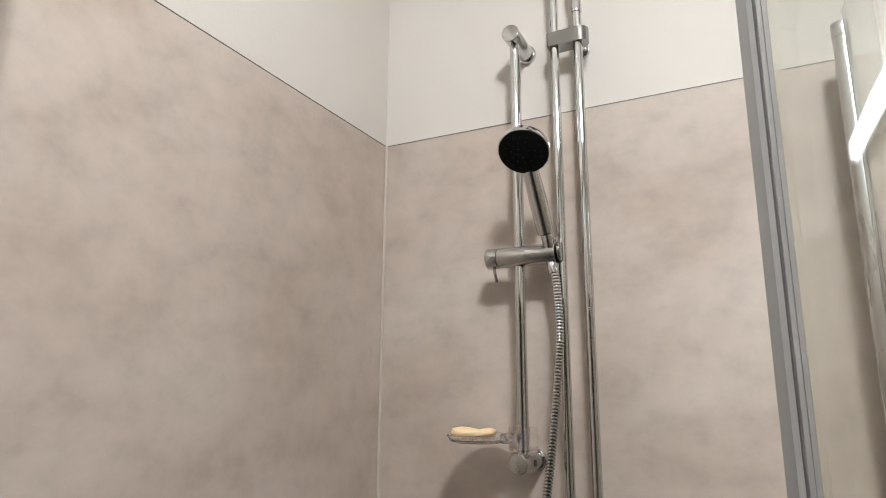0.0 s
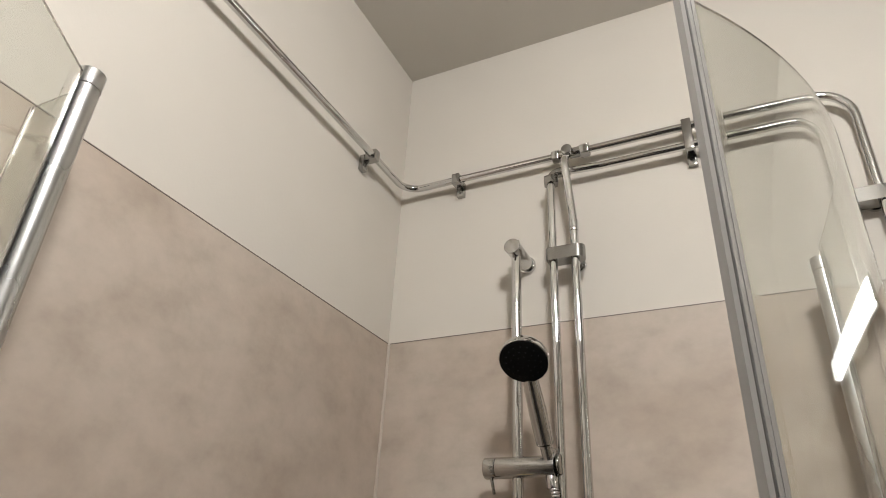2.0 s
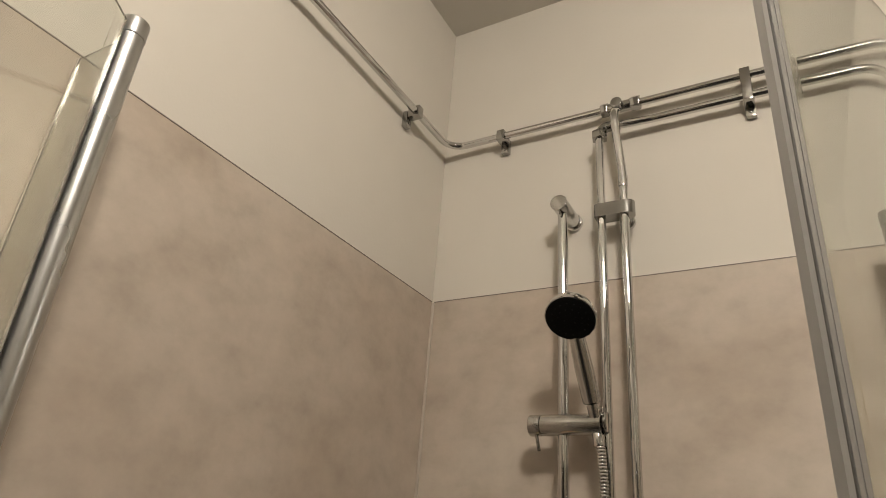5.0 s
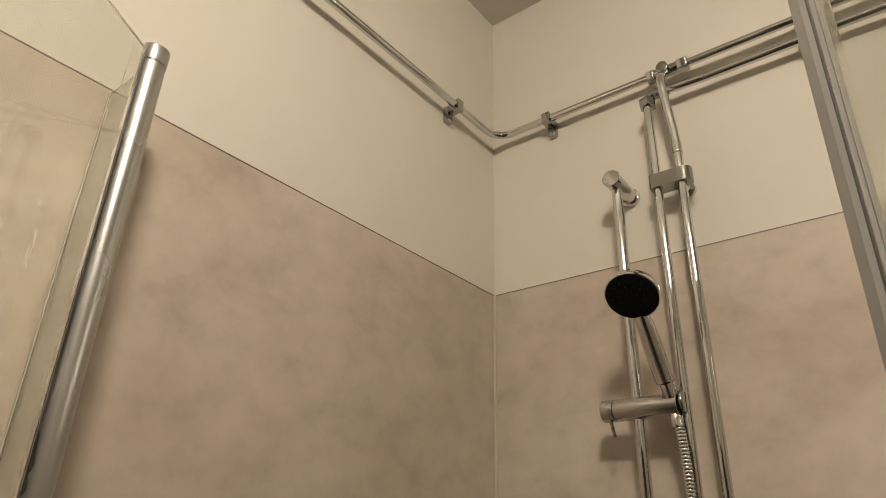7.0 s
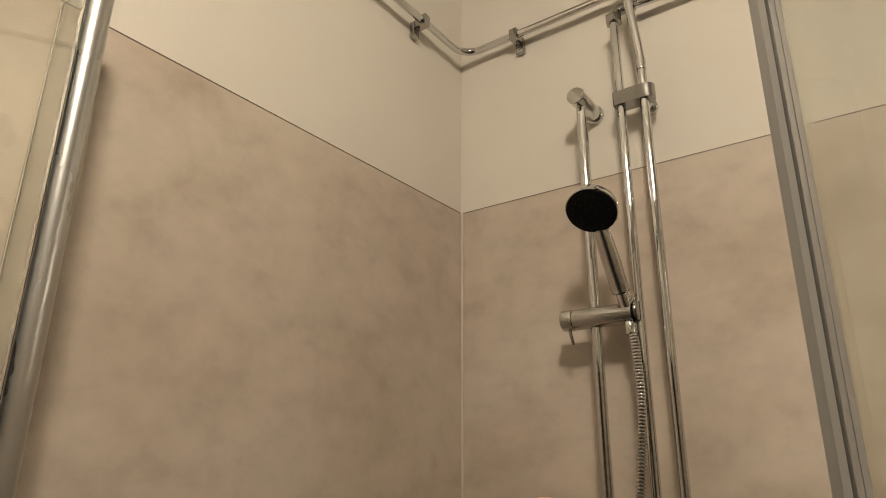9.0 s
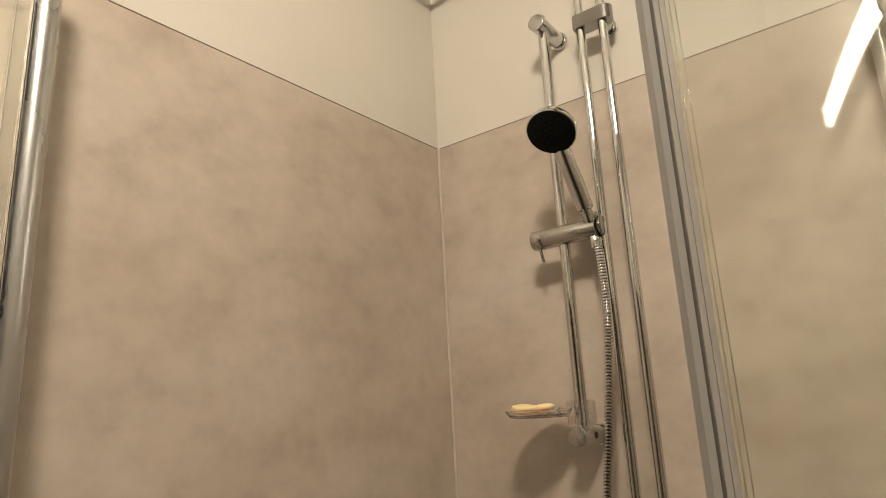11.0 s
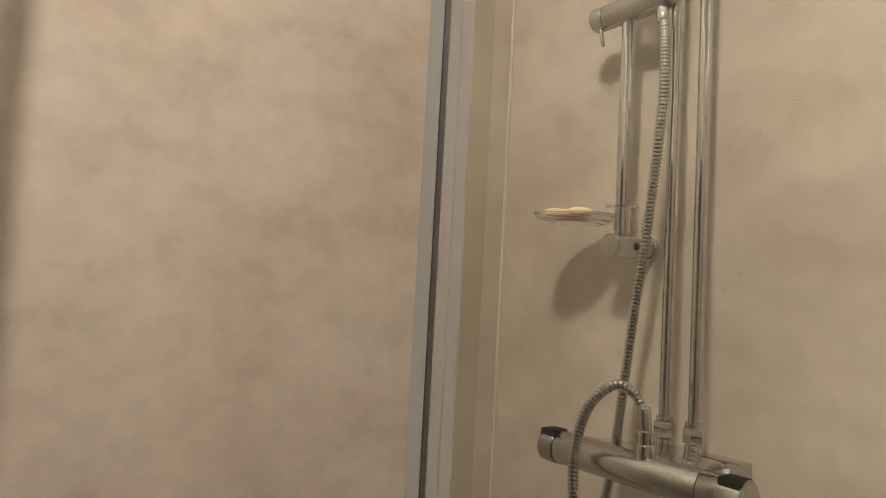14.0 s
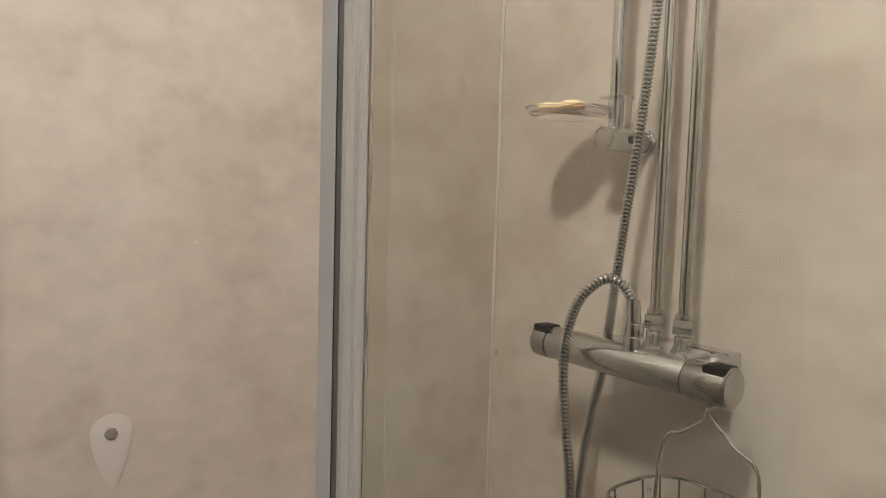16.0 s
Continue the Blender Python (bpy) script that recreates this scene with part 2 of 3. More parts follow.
def room():
    back = 0.003
    f = solid("floor", box((-0.1, ROOM_Y - 0.1, -0.08), (ROOM_X + 0.1, 0.1, 0)), FLOOR, "plain grey vinyl bathroom floor", "floor", kind="structure")
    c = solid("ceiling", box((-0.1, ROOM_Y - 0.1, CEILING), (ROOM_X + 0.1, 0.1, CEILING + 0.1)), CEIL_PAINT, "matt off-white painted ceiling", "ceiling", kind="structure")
    walls = (
        ("wall_west", (-0.1, ROOM_Y, 0), (-back, 0.1, CEILING)),
        ("wall_north", (-back, back, 0), (ROOM_X, 0.1, CEILING)),
        ("wall_east", (ROOM_X, ROOM_Y, 0), (ROOM_X + 0.1, 0.1, CEILING)),
    )
    made = {}
    for name, lo, hi in walls:
        made[name] = solid(name, box(lo, hi), PAINT, "cream painted plaster wall above laminate panels", "wall", kind="structure")
    # laminate wall panels with a dark sawn top edge
    part("wall_panel", box((-back, ROOM_Y, 0.002), (0, -0.0035, PANEL_TOP), 0.0006, 1), LAMINATE, made["wall_west"], "grey-beige concrete-look laminate panel")
    part("wall_panel", box((0.0035, 0, 0.002), (ROOM_X - back - 0.001, back, PANEL_TOP), 0.0006, 1), LAMINATE, made["wall_north"], "grey-beige concrete-look laminate panel")
    part("edge_strip", box((-back, ROOM_Y, PANEL_TOP), (0.0006, -0.003, PANEL_TOP + 0.0013)), EDGE, made["wall_west"], "thin dark edge strip")
    part("edge_strip", box((0.003, -0.0006, PANEL_TOP), (ROOM_X, back, PANEL_TOP + 0.0013)), EDGE, made["wall_north"], "thin dark edge strip")
    part("wall_panel", box((ROOM_X - back, ROOM_Y + back, 0.002), (ROOM_X, -0.001, PANEL_TOP), 0.0006, 1), LAMINATE, made["wall_east"], "grey-beige concrete-look laminate panel")
    # unseen wall behind the camera, opened to an added unlit hall that darkens chrome reflections
    south = bmesh.new()
    d0, d1, dz, y0, y1 = 0.25, 1.95, 2.08, ROOM_Y - 0.1, ROOM_Y
    for lo, hi in (((-0.1, y0, 0), (d0, y1, CEILING)), ((d1, y0, 0), (ROOM_X + 0.1, y1, CEILING)), ((d0, y0, dz), (d1, y1, CEILING))):
        box(lo, hi, bm=south)
    behind = solid("wall_south", south, PAINT, "unseen cream painted wall with a doorway added for dark reflections", "wall", kind="structure")
    # panels added on this unseen wall to cut bounce light and glass veil
    for x0, x1 in ((0.001, d0 - 0.002), (d1 + 0.002, ROOM_X - back - 0.001)):
        part("wall_panel", box((x0, ROOM_Y + 0.0005, 0.002), (x1, ROOM_Y + back, PANEL_TOP), 0.0006, 1), LAMINATE, behind, "grey-beige concrete-look laminate panel")
    # dark shell added behind the doorway, only for the chrome to mirror
    hall = bmesh.new()
    for lo, hi in (((-0.6, y0 - 1.8, 0), (-0.5, y0, CEILING)), ((2.9, y0 - 1.8, 0), (3.0, y0, CEILING)), ((-0.6, y0 - 1.9, 0), (3.0, y0 - 1.8, CEILING)),
                   ((-0.5, y0 - 0.01, 0), (-0.1, y0, CEILING)), ((ROOM_X + 0.1, y0 - 0.01, 0), (2.9, y0, CEILING)), ((-0.6, y0 - 1.9, CEILING), (3.0, y0, CEILING + 0.1)), ((-0.6, y0 - 1.9, -0.08), (3.0, y0 - 0.001, 0))):
        box(lo, hi, bm=hall)
    solid("added_hall", hall, FLOOR, "plain dark walls of an unseen hall added to darken reflections", "wall", kind="structure")
    # the silicone joint in the corner, slightly wavy
    pts = [(0.0012 + 0.0005 * noise.noise((0, 0, z * 9)), -0.0012, z) for z in np.linspace(0.003, PANEL_TOP - 0.002, 90)]
    solid("corner_joint", sweep(pts, [0.0030 + 0.0009 * noise.noise((3, 0, z * 14)) for z in np.linspace(0, 2, 90)], 10), SILICONE, "pale silicone joint in the shower corner", "sealant", kind="structure")


room()


# ---- lamps ----
def pendant_lamp(x, y, z):
    """A flattened opal globe under a metal cap, on a rod from the ceiling."""
    lamp = thing("pendant_lamp", (x, y, z - 0.09), "round opal glass lamp hanging from the ceiling, switched on", "lamp")
    part("canopy", rod((x, y, CEILING - 0.03), (x, y, CEILING), 0.05, 32, 0.006), WHITE, lamp)
    part("rod", rod((x, y, z + 0.1), (x, y, CEILING - 0.0305), 0.006, 14), WHITE, lamp)
    part("cap", sweep([(x, y, z + 0.046), (x, y, z + 0.065), (x, y, z + 0.085), (x, y, z + 0.1)], [0.108, 0.10, 0.05, 0.012], 40), WHITE, lamp, "white metal cap over the globe")
    turns = [radians(a) for a in range(-89, 33, 8)]
    part("globe", sweep([(x, y, z + 0.080 * math.sin(a)) for a in turns], [0.102 * math.cos(a) for a in turns], 40), LAMP, lamp, "glowing flattened opal globe")


def bar_lamp(x0, x1, z):
    y = -0.055
    lamp = thing("wall_lamp", ((x0 + x1) / 2, 0, z - 0.03), "long white bar lamp on the wall, switched on", "lamp")
    part("bracket", box(((x0 + x1) / 2 - 0.06, -0.035, z - 0.025), ((x0 + x1) / 2 + 0.06, 0, z + 0.025), 0.004), WHITE, lamp)
    part("housing", box((x0, -0.045, z - 0.022), (x1, -0.033, z + 0.022), 0.003), WHITE, lamp)
    part("diffuser", box((x0 + 0.0125, -0.075, z - 0.02), (x1 - 0.0125, -0.0455, z + 0.02), 0.008, 3), BAR, lamp, "glowing opal diffuser")
    # unseen opaque ends, added to block glare on the pipe bracket
    for a in (x0, x1 - 0.012):
        part("end_cap", box((a, -0.079, z - 0.024), (a + 0.012, -0.0455, z + 0.024), 0.003), WHITE, lamp)


pendant_lamp(0.87, -1.20, 2.50)
bar_lamp(0.98, 1.54, 1.99)

# ---- chrome water pipes ----
PIPE = 0.0075
V_LEFT, V_RIGHT, V_Y = 0.360, 0.3995, -0.052
H_TOP, H_LOW, H_Y = 2.3430, 2.2990, -0.0255


def nut(p, axis, r, length, bm=None):
    """A hexagon nut round p along axis."""
    p, d = Vector(p), Vector(axis).normalized()
    return rod(p - d * length / 2, p + d * length / 2, r, 6, min(r, length) * 0.12, bm)


def pipework():
    run = thing("water_pipes", (0.38, V_Y, 1.19), "chrome-plated surface water pipes clipped to the wall", "pipe")
    part("pipe", sweep(bent([(-H_Y, ROOM_Y + 0.02, H_TOP), (-H_Y, H_Y, H_TOP), (V_RIGHT - 0.016, H_Y, H_TOP)], 0.04), PIPE, 18), CHROME, run)
    part("pipe", sweep(bent([(V_RIGHT + 0.016, H_Y, H_TOP), (0.871, H_Y, H_TOP), (0.871, H_Y, 0.05)], 0.058), PIPE, 18), CHROME, run)
    part("pipe", sweep(bent([(V_LEFT + 0.012, H_Y - 0.006, H_LOW), (0.45, H_Y, H_LOW), (0.831, H_Y, H_LOW), (0.831, H_Y, 0.05)], 0.052), PIPE, 18), CHROME, run)
    part("pipe", sweep([(V_LEFT, V_Y, 1.20), (V_LEFT, V_Y, H_LOW - 0.02)], PIPE, 18), CHROME, run)
    part("pipe", sweep(curve([(V_RIGHT, V_Y, 1.20), (V_RIGHT, V_Y, 1.6), (V_RIGHT, V_Y, 2.08), (V_RIGHT, V_Y, 2.165), (V_RIGHT - 0.002, V_Y - 0.004, 2.21),
                              (V_RIGHT - 0.006, H_Y - 0.036, 2.262), (V_RIGHT - 0.008, H_Y - 0.037, 2.300), (V_RIGHT - 0.008, H_Y - 0.014, 2.328)]), PIPE, 18), CHROME, run)
    # thicker sleeve where the bend starts
    part("sleeve", rod((V_RIGHT, V_Y, 2.150), (V_RIGHT, V_Y, 2.172), PIPE + 0.0011, 18, 0.0006), CHROME, run)
    # elbow at the top of the left pipe
    elbow = sweep(bent([(V_LEFT, V_Y + 0.004, H_LOW - 0.035), (V_LEFT, H_Y - 0.006, H_LOW), (V_LEFT + 0.03, H_Y - 0.006, H_LOW)], 0.012), 0.0098, 16)
    part("elbow", elbow, DULL_CHROME, run)
    part("nut", nut((V_LEFT, V_Y + 0.002, H_LOW - 0.03), (0, 0, 1), 0.0150, 0.017), DULL_CHROME, run)
    part("nut", nut((V_LEFT + 0.028, H_Y - 0.006, H_LOW), (1, 0, 0), 0.0125, 0.010), DULL_CHROME, run)
    # tee at the top of the right pipe
    tee = rod((V_RIGHT - 0.034, H_Y, H_TOP), (V_RIGHT + 0.020, H_Y, H_TOP), 0.0108, 18, 0.001)
    tee = rod((V_RIGHT - 0.008, H_Y, H_TOP), (V_RIGHT - 0.008, H_Y - 0.021, H_TOP - 0.002), 0.0108, 18, 0.001, tee)
    part("tee", tee, DULL_CHROME, run)
    part("nut", nut((V_RIGHT - 0.034, H_Y, H_TOP), (1, 0, 0), 0.0142, 0.014), DULL_CHROME, run)
    part("nut", nut((V_RIGHT + 0.024, H_Y, H_TOP), (1, 0, 0), 0.0148, 0.018), DULL_CHROME, run)
    # compression nuts above the mixer
    for x in (V_LEFT, V_RIGHT):
        part("nut", nut((x, V_Y, 1.207), (0, 0, 1), 0.0128, 0.018), CHROME, run)
        part("collar", rod((x, V_Y, 1.178), (x, V_Y, 1.196), 0.0105, 18, 0.0015), CHROME, run)
        part("olive", rod((x, V_Y, 1.2155), (x, V_Y, 1.222), 0.0105, 18, 0.001), CHROME, run)


pipework()


def pipe_clip(heights):
    """A squared clip on the wall y = 0 that holds one pipe or two, with its foot below."""
    low = heights[-1]
    clip = thing("pipe_clip", (0, 0, low - 0.03), "dull chrome pipe clip screwed to the wall", "pipe clip", "pipe clips on the wall")
    b = box((-0.0085, H_Y - 0.0105, low - 0.013), (0.0085, H_Y + 0.016, heights[0] + 0.011), 0.0016, 2)
    part("clamp", b, DULL_CHROME, clip)
    part("foot", box((-0.0085, H_Y + 0.0165, low - 0.031), (0.0085, 0.0025, low + 0.004), 0.0012, 2), DULL_CHROME, clip)
    part("screw", rod((0, H_Y + 0.0168, low - 0.022), (0, H_Y + 0.0145, low - 0.022), 0.0022, 10, 0.0005), DULL_CHROME, clip)
    return clip


one = pipe_clip([H_TOP])
low = one.location.z
one.location = (0.148, 0, low)
copy_thing(one, pose(0, -0.167, low, 0, 0, 90))
copy_thing(one, pose(0, -0.95, low, 0, 0, 90))
double = pipe_clip([H_TOP, H_LOW])
double.location.x = 0.613


def pipe_bracket(x0, x1, y, z):
    """A rounded bar across the two upright pipes, on a round stem from the wall."""
    b = thing("pipe_bracket", ((x0 + x1) / 2, 0, z - 0.013), "chrome double bracket holding two upright pipes", "pipe clip", "pipe brackets")
    xm = (x0 + x1) / 2
    out = []
    r = 0.0145
    for k in range(13):
        w = -math.pi / 2 + math.pi * k / 12
        out.append((x1 + 0.003 + r * math.cos(w), y + 0.004 + r * math.sin(w)))
    out += [(x0 - 0.008, y + 0.0185), (x0 - 0.011, y + 0.0155), (x0 - 0.011, y - 0.0075), (x0 - 0.008, y - 0.0105)]
    part("clamp", extrude(out, z - 0.0125, z + 0.0125), GREY_CHROME, b, "dull grey clamp bar")
    part("stem", rod((xm + 0.012, y + 0.018, z), (xm + 0.012, 0.002, z), 0.009, 18), CHROME, b)
    part("rosette", rod((xm + 0.012, -0.004, z), (xm + 0.012, 0.003, z), 0.0145, 24, 0.001), CHROME, b)
    return b


pipe_bracket(V_LEFT, V_RIGHT, V_Y, 2.107)
pipe_bracket(0.831, 0.871, H_Y, 2.131)

# ---- shower rail and hand shower ----
RAIL_X, RAIL_Y = 0.2925, -0.060
RAIL_LOW, RAIL_HIGH = 1.428, 2.124


def shower_rail():
    rail = thing("shower_rail", (RAIL_X, 0, RAIL_LOW - 0.02), "chrome shower slide rail on two wall brackets", "shower rail")
    part("bar", sweep([(RAIL_X, RAIL_Y, RAIL_LOW), (RAIL_X, RAIL_Y, RAIL_HIGH)], 0.009, 22), CHROME, rail)
    for z in (RAIL_LOW, RAIL_HIGH):
        b = part("bracket", rod((RAIL_X, RAIL_Y - 0.022, z), (RAIL_X, -0.006, z), 0.0148, 28, 0.002), CHROME, rail)
        part("end_cap", rod((RAIL_X, RAIL_Y - 0.0245, z), (RAIL_X, RAIL_Y - 0.021, z), 0.0151, 28, 0.001), BRUSHED, b, "brushed flat end cap")
        part("rosette", rod((RAIL_X, -0.0065, z), (RAIL_X, 0.003, z), 0.0175, 28, 0.002), CHROME, b)
    part("screw", rod((RAIL_X + 0.0155, RAIL_Y + 0.012, RAIL_LOW), (RAIL_X + 0.0128, RAIL_Y + 0.012, RAIL_LOW), 0.005, 14), BLACK_GLOSS, rail)
    part("plug", rod((RAIL_X, RAIL_Y, RAIL_HIGH), (RAIL_X, RAIL_Y, RAIL_HIGH + 0.0225), 0.0066, 20, 0.001), CHROME, rail)


shower_rail()
SLIDE_Z = 1.741


def slider():
    z, y = SLIDE_Z, RAIL_Y - 0.005
    s = thing("shower_slider", (RAIL_X, y, z - 0.016), "chrome hand shower holder clamped on the rail", "shower holder")
    part("body", rod((0.2605, y, z), (0.3555, y, z), 0.0163, 30, 0.001), BRUSHED, s, "brushed chrome barrel")
    part("knob", rod((0.2405, y, z), (0.2600, y, z), 0.0165, 30, 0.0015), BRUSHED, s, "brushed clamping knob")
    part("lever", rod((0.2515, y - 0.004, z - 0.012), (0.2560, y - 0.001, z - 0.039), 0.0026, 12, 0.001), DULL_CHROME, s)
    part("holder", rod((0.3565, y + 0.004, z + 0.003), (0.3635, y + 0.004, z + 0.003), 0.0160, 28, 0.003), DULL_CHROME, s, "dull swivel disc")
    part("socket", rod((0.3475, y - 0.002, z + 0.013), (0.347, y - 0.008, z + 0.0225), 0.0112, 24, 0.001), CHROME, s)


slider()
HEAD = Vector((0.3385, -0.158, 1.877))
FACE = Vector((0.06, -0.60, -0.785)).normalized()


def hand_shower():
    foot = Vector((0.3475, -0.068, 1.742))
    back = (Vector((0, 0, -1)) + FACE * FACE.z).normalized()
    neck = HEAD + back * 0.030 - FACE * 0.014
    h = thing("hand_shower", foot, "chrome hand shower with a round black spray face, in its holder", "shower head")
    d = (neck - foot).normalized()
    a, b = foot + d * 0.030, foot + d * (neck - foot).length * 0.93
    part("handle", sweep([a, a + d * 0.002, a + d * 0.05, b - d * 0.03, b, neck], [0.0118, 0.0136, 0.0140, 0.0134, 0.0124, 0.011], 28), CHROME, h)
    part("connector", rod(foot + d * 0.004, foot + d * 0.0298, 0.0095, 20, 0.001), CHROME, h)
    c, r = HEAD, 0.0385
    pts = [c - FACE * 0.028, c - FACE * 0.0275, c - FACE * 0.025, c - FACE * 0.019, c - FACE * 0.012, c - FACE * 0.001, c]
    part("head", sweep(pts, [0.012, 0.020, 0.028, 0.0350, r - 0.0010, r, r - 0.001], 48), CHROME, h)
    part("spray_face", sweep([c - FACE * 0.001, c + FACE * 0.0012, c + FACE * 0.0022], [0.0372, 0.0368, 0.0345], 48), BLACK, h, "matt black rubber spray face")
    u = FACE.orthogonal().normalized()
    w = FACE.cross(u)
    for ringr, count in ((0.009, 6), (0.018, 11), (0.027, 16)):
        for k in range(count):
            q = 2 * math.pi * k / count
            p = c + (u * math.cos(q) + w * math.sin(q)) * ringr
            part("nozzle", rod(p + FACE * 0.0018, p + FACE * 0.0038, 0.0010, 8, 0.0004), BLACK, h)


hand_shower()


def ribbed(points, r, pitch):
    """A wound metal hose: rings along a line."""
    line = [Vector(p) for p in points]
    length = [0.0]
    for a, b in zip(line, line[1:]):
        length.append(length[-1] + (b - a).length)
    out, radii = [], []
    i, steps = 0, int(length[-1] / pitch * 4)
    for k in range(steps + 1):
        s = length[-1] * k / steps
        while i < len(line) - 2 and length[i + 1] < s:
            i += 1
        f = (s - length[i]) / max(1e-9, length[i + 1] - length[i])
        out.append(line[i].lerp(line[i + 1], f))
        radii.append(r * (0.60, 0.95, 1.0, 0.95)[k % 4])
    return sweep(out, radii, 14)


def hose():
    path = curve([(0.3485, -0.066, 1.722), (0.3545, -0.070, 1.69), (0.3585, -0.074, 1.615), (0.351, -0.074, 1.53), (0.338, -0.072, 1.43), (0.325, -0.070, 1.35), (0.3135, -0.070, 1.26),
                  (0.302, -0.066, 1.19), (0.283, -0.055, 1.12), (0.264, -0.050, 1.06), (0.250, -0.050, 0.96), (0.250, -0.060, 0.85), (0.270, -0.085, 0.78), (0.300, -0.125, 0.79), (0.322, -0.148, 0.88),
                  (0.326, -0.152, 1.00), (0.312, -0.151, 1.09), (0.3045, -0.150, 1.156), (0.308, -0.148, 1.197), (0.322, -0.144, 1.236), (0.345, -0.130, 1.2605), (0.362, -0.118, 1.2535), (0.3735, -0.1135, 1.236)], 8)
    h = thing("shower_hose", (0.285, -0.10, 0.77), "ribbed chrome shower hose hanging in a loop", "hose")
    part("hose", ribbed(path, 0.0068, 0.0048), CHROME, h)
    part("ferrule", rod((0.3475, -0.066, 1.727), (0.3500, -0.067, 1.708), 0.0085, 18, 0.001), CHROME, h)
    part("ferrule", rod((0.3732, -0.1135, 1.239), (0.3762, -0.113, 1.208), 0.0080, 18, 0.001), CHROME, h)
    part("hose_nut", rod((0.3765, -0.113, 1.197), (0.3765, -0.113, 1.214), 0.0109, 18, 0.0015), CHROME, h)


hose()

# ---- thermostat mixer ----
MIX_Y, MIX_Z = -0.110, 1.1665


def mixer():
    m = thing("shower_mixer", (0.35, MIX_Y, MIX_Z - 0.03), "chrome thermostatic shower mixer with black-marked knobs", "mixer tap")
    y, z, r = MIX_Y, MIX_Z, 0.0208
    part("body", rod((0.2515, y, z), (0.4475, y, z), r, 40, 0.001), BRUSHED, m, "brushed chrome barrel")
    # flattened chrome saddle from the barrel to the wall block
    out = [(0.276, y - 0.004), (0.436, y - 0.004), (0.440, y + 0.050), (0.345, y + 0.052), (0.318, y + 0.030), (0.282, y + 0.010)]
    plate = extrude(out, z + 0.004, z + 0.0204)
    bmesh.ops.bevel(plate, geom=list(plate.edges), offset=0.002, segments=2, affect="EDGES", profile=0.5)
    part("top_plate", plate, CHROME, m)
    part("hose_outlet", rod((0.3765, -0.113, z + 0.014), (0.3765, -0.113, z + 0.0325), 0.0120, 24, 0.002), CHROME, m)
    for x0, x1 in ((0.2265, 0.2505), (0.4485, 0.4960)):
        k = part("knob", rod((x0, y, z), (x1, y, z), r + 0.0010, 40, 0.0018), DULL_CHROME, m, "satin chrome control knob")
        e = x0 if x0 < 0.3 else x1
        d = 1 if x0 < 0.3 else -1
        part("end_cap", rod((e - d * 0.0012, y, z), (e + d * 0.0004, y, z), r - 0.0018, 36), BRUSHED, k, "brushed end disc")
        lo, hi = sorted((e + d * 0.0008, e + d * 0.0255))
        part("button", box((lo, y - 0.0168, z + 0.008), (hi, y + 0.009, z + 0.0222), 0.002, 2), BLACK, k, "black stop button")
        part("seam", rod(((x1 if d > 0 else x0) - 0.0002, y, z), ((x1 if d > 0 else x0) + d * 0.0012, y, z), r - 0.0008, 36), BLACK_GLOSS, k)
    # box that joins the barrel to the wall
    part("wall_block", box((0.340, -0.088, z - 0.008), (0.444, 0.0, z + 0.0130), 0.003, 2), CHROME, m)

    part("slot", box((0.3920, -0.0360, z + 0.0131), (0.4425, -0.0270, z + 0.0139)), BLACK_GLOSS, m, "dark slot along the wall block")
    part("inlet", rod((0.4442, -0.060, z + 0.004), (0.455, -0.060, z + 0.004), 0.017, 28, 0.003), CHROME, m)


mixer()


